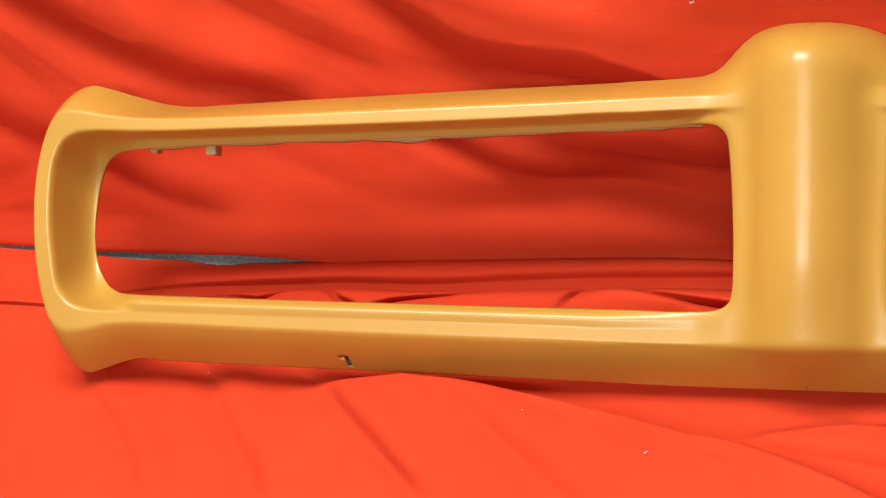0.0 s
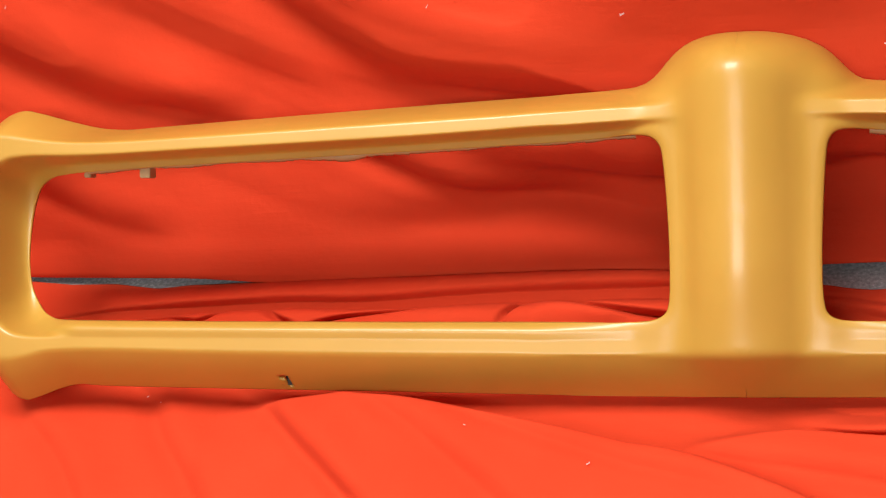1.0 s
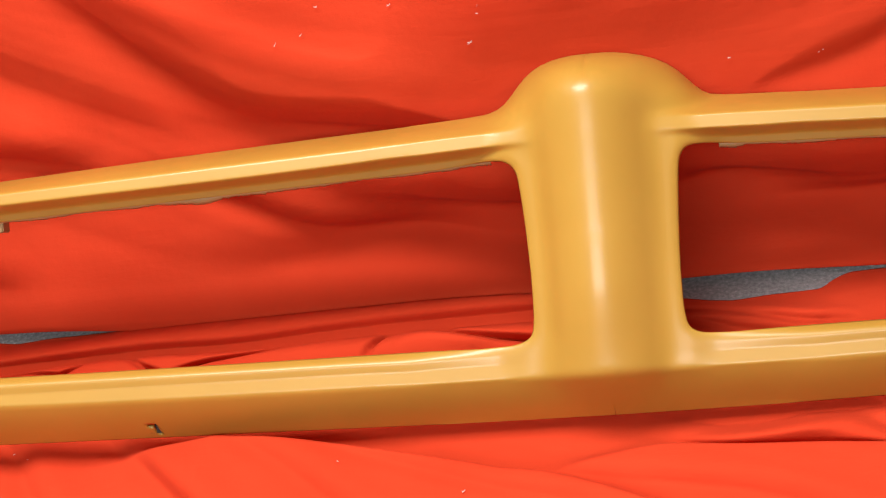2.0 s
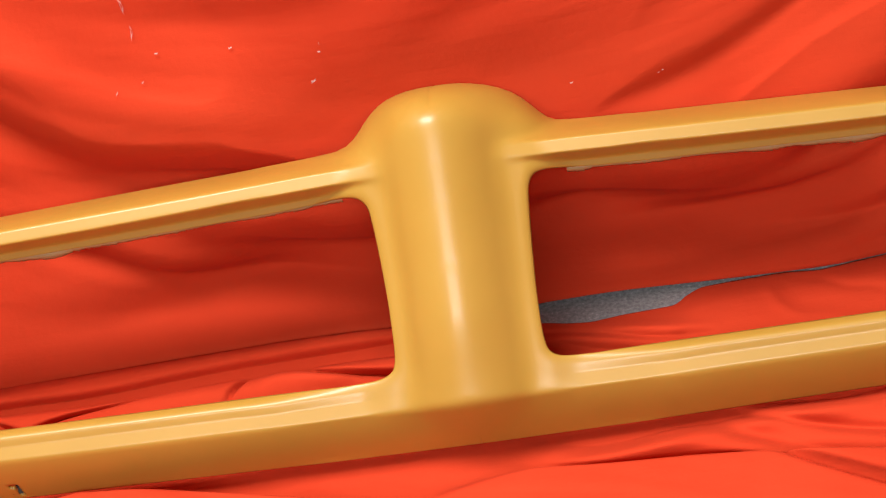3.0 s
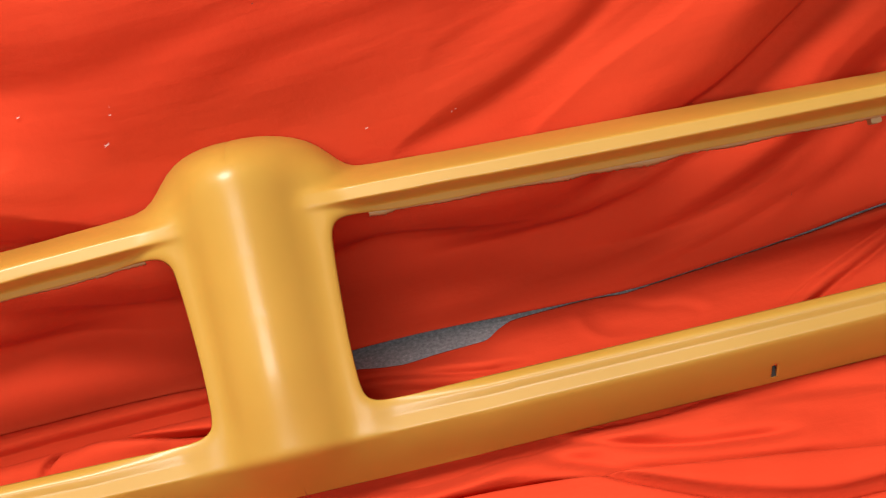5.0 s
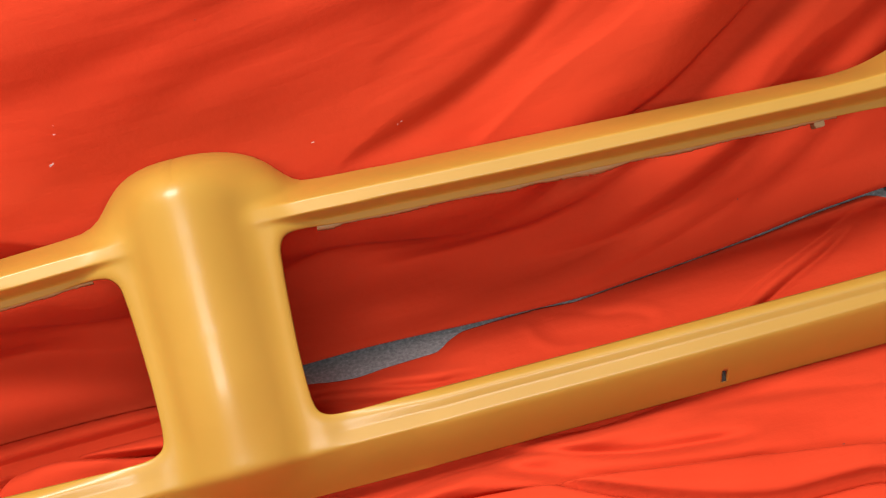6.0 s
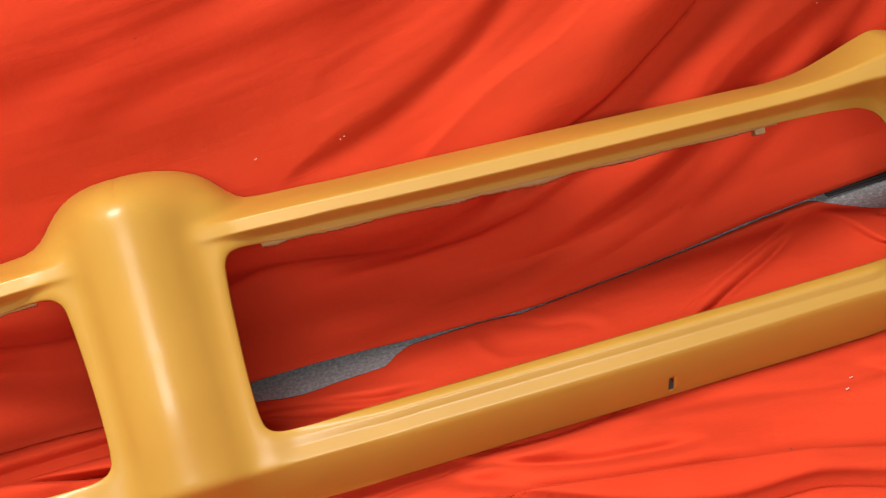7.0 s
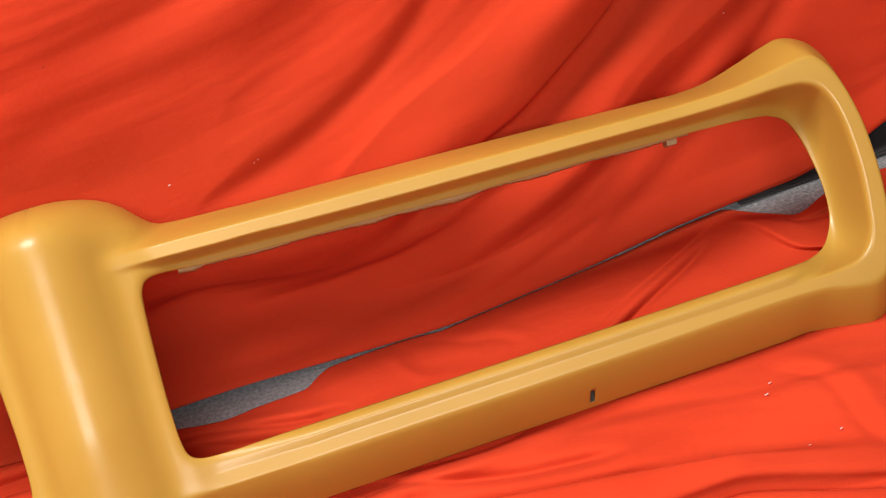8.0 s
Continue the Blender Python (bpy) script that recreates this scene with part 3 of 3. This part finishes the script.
def relief(P, out, hole):
    """How far the middle post with its rounded top stands forward at (u, v)."""
    u, v = P[:, 0], P[:, 1]
    do, di = dist_to(P, out), dist_to(P, np.vstack([hole, hole[:1]]))
    low = 1 - smooth(0.03, 0.12, v)
    # the crest sinks a little towards the foot
    drop = section(u) * (1 - 0.28 * low)
    face = 0.066 - 0.010 * low - drop
    # the edge of the opening, rounded over
    k = np.clip(di / 0.010, 0, 1)
    fin = face - 0.006 * (1 - np.sqrt(np.clip(1 - (1 - k) ** 2, 0, 1)))
    # the top falls back in a round, the foot in a plain slope
    q = np.clip(do / 0.060, 0, 1)
    back = W_BACK + (W_BACK_LOW - W_BACK) * low
    ftop = back + (face - back) * (1 - (1 - q) ** 3) ** 0.55
    p = np.clip(smin(do / 0.0425, 1 + 0 * do, 0.12), 0, 1)
    ffoot = back + (face - back) * (1.10 * p - 0.10 * p * p)
    fout = ftop * (1 - low) + ffoot * low
    return smin(fin, fout, 0.004)


def matched(line, joins, marks, n):
    """Points of a closed line that belong to n even steps of another one, whose joins lie at marks (0 to n)."""
    closed = np.vstack([line, line[:1]])
    s = np.concatenate([[0], np.cumsum(np.linalg.norm(np.diff(closed, axis=0), axis=1))])
    at = np.array([s[int(np.argmin(np.linalg.norm(line - np.array(j), axis=1)))] for j in joins])
    at = np.unwrap(at * 2 * np.pi / s[-1]) * s[-1] / (2 * np.pi)
    way = np.sign(at[2] - at[1])
    at = np.append(at, at[0] + way * s[-1])
    m = np.append(marks, marks[0] + n)
    k = np.arange(n) + marks[0]
    pos = np.mod(np.interp(k, m, at), s[-1])
    return np.stack([np.interp(pos, s, closed[:, 0]), np.interp(pos, s, closed[:, 1])], 1)


def build_part():
    n = 620
    hl = resample(HOLE, n, True)
    marks = np.array([int(np.argmin(np.linalg.norm(hl - np.array(j), axis=1))) for j in JOIN_HOLE], float)
    marks = np.unwrap(marks * 2 * np.pi / n) * n / (2 * np.pi)
    IN = hl[np.mod(np.round(np.arange(n) + marks[0]).astype(int), n)]
    A = matched(resample(RIM_IN, 1600, True), JOIN_IN, marks, n)
    B = matched(resample(RIM_OUT, 1600, True), JOIN_OUT, marks, n)
    edge = resample(OUTER, 1500, False)
    edge = np.vstack([edge, np.stack([np.zeros(300), np.linspace(-0.006, 0.328, 302)[1:-1]], 1)])
    OUT = matched(edge, JOIN_OUTER, marks, n)
    for corner in ((0, .328), (0, -.006)):
        OUT[int(np.argmin(np.linalg.norm(OUT - np.array(corner), axis=1)))] = corner
    OUT[OUT[:, 0] < 6e-4, 0] = 0.0
    a, b, c = 16, 9, 22
    ka, kb = np.linspace(0, 1, a, endpoint=False), np.linspace(0, 1, b, endpoint=False)
    kc = 1 - (1 - np.linspace(0, 1, c)) ** 1.3
    lay = lambda P, Q, k: P[:, None] * (1 - k)[None, :, None] + Q[:, None] * k[None, :, None]
    grid = np.concatenate([lay(IN, A, ka), lay(A, B, kb), lay(B, OUT, kc)], 1)
    m = a + b + c
    U, V = grid[..., 0], grid[..., 1]
    end = smooth(0.64, 0.735, U)
    # bars, and the deeper hollow ends
    w_back = np.where(V > 0.14, W_BACK, W_BACK_LOW) * (1 - end) - 0.018 * end
    K = np.concatenate([ka, 1 + kb, 2 + kc])[None, :] + 0 * U
    k1, k2, k3 = np.clip(K, 0, 1), np.clip(K - 1, 0, 1), np.clip(K - 2, 0, 1)
    R = bar_section(k1, k2, k3, 2 * smooth(0.09, 0.19, V) - 1, w_back, 1.0)
    R = R * (1 - end) + (np.where(K > 2, W_RIM - (W_RIM - w_back) * outward(k3), W_RIM - (W_RIM + 0.040) * (1 - 0.16 * k1 - 0.84 * k1 ** 2.4))) * end
    R[:, 1:-1] = 0.25 * R[:, :-2] + 0.5 * R[:, 1:-1] + 0.25 * R[:, 2:]
    flat = grid.reshape(-1, 2)
    N = relief(flat, resample(OUTER, 420, False), resample(HOLE, 300, True)).reshape(R.shape)
    beside_post = smooth(0.15, 0.21, U)
    R = bar_face(U, V) * (1 - beside_post) + R * beside_post
    Wd = np.where(U < 0.21, smax(R, N, 0.016 - 0.007 * (1 - smooth(0.03, 0.12, V))), R)
    Vx = np.stack([U, V, Wd], -1).reshape(-1, 3)
    # the right shoulder of the post's top is a little fuller than the left
    full = 0.012 * np.exp(-((Vx[:, 0] - 0.078) / 0.030) ** 2) * smooth(0.255, 0.285, Vx[:, 1]) * smooth(0.01, 0.04, Vx[:, 0])
    # and the post's flank a little narrower at the other side
    slim = 0.0055 * np.exp(-((Vx[:, 0] - 0.066) / 0.024) ** 2) * smooth(0.03, 0.08, Vx[:, 1]) * smooth(0.265, 0.22, Vx[:, 1])
    # small dents along the crest of the post
    dents = ((.004, .161, .004, .0003), (.001, .250, .003, .0002), (.004, .215, .003, .0002), (-.030, .14, .006, .0003), (.034, .19, .006, .0003))
    bm = bmesh.new()
    for sgn in (1, -1):
        for du, dv, dr, dw in dents:
            if du * sgn > 0:
                Vx[:, 2] -= dw * np.exp(-((Vx[:, 0] - abs(du)) ** 2 + (Vx[:, 1] - dv) ** 2) / dr ** 2)
        vs = [bm.verts.new((x + e + 0.5 * d if sgn > 0 else d - x, y, z)) for (x, y, z), e, d in zip(Vx, full, slim)]
        for i in range(n):
            for j in range(m - 1):
                p = i * m + j
                q = ((i + 1) % n) * m + j
                cx, cy = (Vx[p, :2] + Vx[q + 1, :2]) / 2
                if any(abs(sgn * cx - su) < hu and abs(cy - sv) < hv for su, sv, hu, hv in SLOTS):
                    continue
                bm.faces.new((vs[p], vs[p + 1], vs[q + 1], vs[q]))
    bmesh.ops.remove_doubles(bm, verts=[v for v in bm.verts if abs(v.co.x) < 1e-5], dist=3e-4)
    bmesh.ops.recalc_face_normals(bm, faces=list(bm.faces))
    f = max(bm.faces, key=lambda q: q.calc_center_median().z)
    if f.normal.z < 0:
        bmesh.ops.reverse_faces(bm, faces=list(bm.faces))
    for f in bm.faces:
        f.smooth = True
    return bm


base = new("grille_surround")
tagged(base, "ochre moulded plastic grille surround leaning against a red sheet", "grille")
a = radians(LEAN)
frame_axes = Matrix(((1, 0, 0, 0), (0, math.sin(a), -math.cos(a), 0), (0, math.cos(a), math.sin(a), 0), (0, 0, 0, 1)))
base.matrix_world = frame_axes @ pose(0, 0, 0, 0, 0, TILT)
shell = part("shell", build_part(), OCHRE, base)
so = shell.modifiers.new("thickness", "SOLIDIFY")
so.thickness, so.offset = 0.004, -1.0

FLASH = mat_plain("pale_flash", (0.36, 0.22, 0.085), 0.6)
CLIP = mat_plain("grey_clip", (0.035, 0.032, 0.024), 0.8)


def flash_strip(sgn, u0, u1, lobes, seed):
    """The thin uneven film left along the upper edge of an opening by the mould."""
    rng = np.random.RandomState(seed)
    bm = bmesh.new()
    us = np.arange(u0, u1, 0.0015)
    edge = np.interp(us, [.0911, .152, .304, .455, .607, .658], [.2328, .2300, .2252, .2208, .2158, .2130])
    hang = 0.0012 + 0.0008 * np.sin(us * 70 + seed) + 0.0003 * rng.randn(len(us))
    for c, w, h, lop in lobes:
        x = (us - c) / w
        hang += h * np.clip(1 - np.abs(x + lop * np.clip(x, -1, 1) ** 2), 0, 1) ** 0.7
    rows = []
    for u, e, d in zip(us, edge, hang):
        d = max(d, 0.0004)
        rows.append([bm.verts.new((sgn * u, e + 0.002, 0.0010)), bm.verts.new((sgn * u, e - d * 0.5, -0.0010)), bm.verts.new((sgn * u, e - d, -0.0040))])
    for p, q in zip(rows, rows[1:]):
        for i in range(2):
            f = bm.faces.new((p[i], q[i], q[i + 1], p[i + 1]))
            f.smooth = True
    return bm


def thick(ob, t):
    mod = ob.modifiers.new("thickness", "SOLIDIFY")
    mod.thickness = t


film = part("mould_flash", flash_strip(1, .112, .60, [(.126, .012, .0025, .3), (.295, .030, .0022, -.5), (.375, .035, .0030, .6), (.45, .05, .0008, 0)], 1), FLASH, base, "thin ragged film of pale plastic")
thick(film, 0.0006)
film = part("mould_flash", flash_strip(-1, .095, .64, [(.135, .012, .002, 0), (.375, .030, .0045, -.4), (.31, .03, .002, 0), (.645, .01, .002, 0)], 2), FLASH, base, "thin ragged film of pale plastic")
thick(film, 0.0006)


def tab_bm(u, v, du, dv, w0, w1):
    bm = box_bm(u - du, u + du, v - dv, v + dv, w0, w1, 0.0008)
    return bm


part("tab", tab_bm(-.5785, .2130, .0055, .0055, -.018, -.002), FLASH, base, "small pale moulded tab")
part("tab", tab_bm(-.6395, .2120, .0035, .0025, -.016, -.002), FLASH, base, "small pale moulded tab")
part("tab", tab_bm(.5830, .2140, .0050, .0035, -.018, -.002), FLASH, base, "small pale moulded tab")
for sgn in (1, -1):
    part("clip", tab_bm(sgn * .4375, .0100, .0062, .0052, -.021, -.0085), CLIP, base, "dark grey clip inside a slot")


# ---- thin dark strip added to darken the gap behind the sheets ----
GAP_DARK = mat_plain("gap_dark", (0.035, 0.030, 0.028), 0.7)
tagged(part("board", box_bm(0.690, 1.16, 0.2285, 0.330, FLOOR_Z, FLOOR_Z + 0.007, 0.002), GAP_DARK, None), "thin dark strip added on the concrete to darken the gap behind the sheets", "board")

# ---- lint on the cloth ----
LINT_WHITE = mat_plain("white_lint", (0.62, 0.42, 0.38), 0.9)
LINT_DARK = mat_plain("dark_lint", (0.06, 0.03, 0.025), 0.9)


def strands(name, spots, material, surface, label):
    """Short curled threads and flecks; spots hold a place on the cloth, a length and a turn."""
    bm = bmesh.new()
    for a, b, size, turn in spots:
        size *= 0.75
        for q in range(2):
            pts = []
            for i in range(4):
                t = (i - 1.5) / 3
                c, d = math.cos(radians(turn + 40 * t * q)), math.sin(radians(turn + 40 * t * q))
                pts.append((a + size * t * c + 0.15 * size * (q - 1) * d, b + size * t * d + 0.15 * size * (q - 1)))
            w = size * 0.045 + 0.0001
            last = None
            for u, v in pts:
                lo, hi = bm.verts.new(surface(u, v - w)), bm.verts.new(surface(u, v + w))
                if last:
                    bm.faces.new((last[0], lo, hi, last[1]))
                last = (lo, hi)
    ob = part(name, bm, material, None)
    thick(ob, 0.0004)
    return tagged(ob, label, "lint", kind="stuff")


def on_wall(u, v):
    a, b = np.array([[u]]), np.array([[v]])
    y = float(sheet_lie(a, b)[0, 0])
    out = float(soft_interp(a, HEM)[0, 0]) + 0.12 * v - y
    return (u, y - 0.0022, FLOOR_Z + 0.006 + v + 0.5 * max(-0.02, min(0.05, out)))


def on_floor(u, v):
    h, l = floor_lie(np.array([[u]]), np.array([[v]]))
    return (u, v - float(l[0, 0]), FLOOR_Z + float(h[0, 0]) + 0.0040)


strands("lint", [(-.719, .329, .005, 60), (-.096, .286, .007, 25), (-.167, .331, .005, 20), (-.082, .322, .003, 80), (-.084, .314, .003, 0),
                 (.137, .241, .0035, 10), (.218, .236, .002, 30), (-.252, .413, .012, 100), (-.2555, .389, .018, 96), (-.254, .362, .016, 84), (-.238, .337, .004, 0),
                 (-.257, .311, .004, 40), (-.282, .305, .006, 60), (.222, .238, .002, 0), (.702, .213, .002, 20), (-.214, .032, .003, 15)],
        LINT_WHITE, on_wall, "white flecks and threads of lint on the hanging sheet")
strands("lint", [(-.674, .133, .004, 60), (.532, .047, .004, 70), (.068, .386, .002, 20), (-.150, .020, .002, 20)],
        LINT_DARK, on_wall, "dark flecks on the hanging sheet")
strands("lint", [(-.603, .051, .003, 20), (-.582, .040, .002, 0), (-.247, -.047, .003, 150), (-.130, -.096, .005, 40), (-.517, -.101, .002, 60),
                 (.584, -.058, .005, 10), (.595, -.041, .005, 20), (.589, -.134, .004, 15), (.623, -.125, .004, 20)],
        LINT_WHITE, on_floor, "white flecks of lint on the floor sheet")
strands("lint", [(-.246, .003, .004, 25), (.502, -.127, .003, 0)], LINT_DARK, on_floor, "dark threads on the floor sheet")
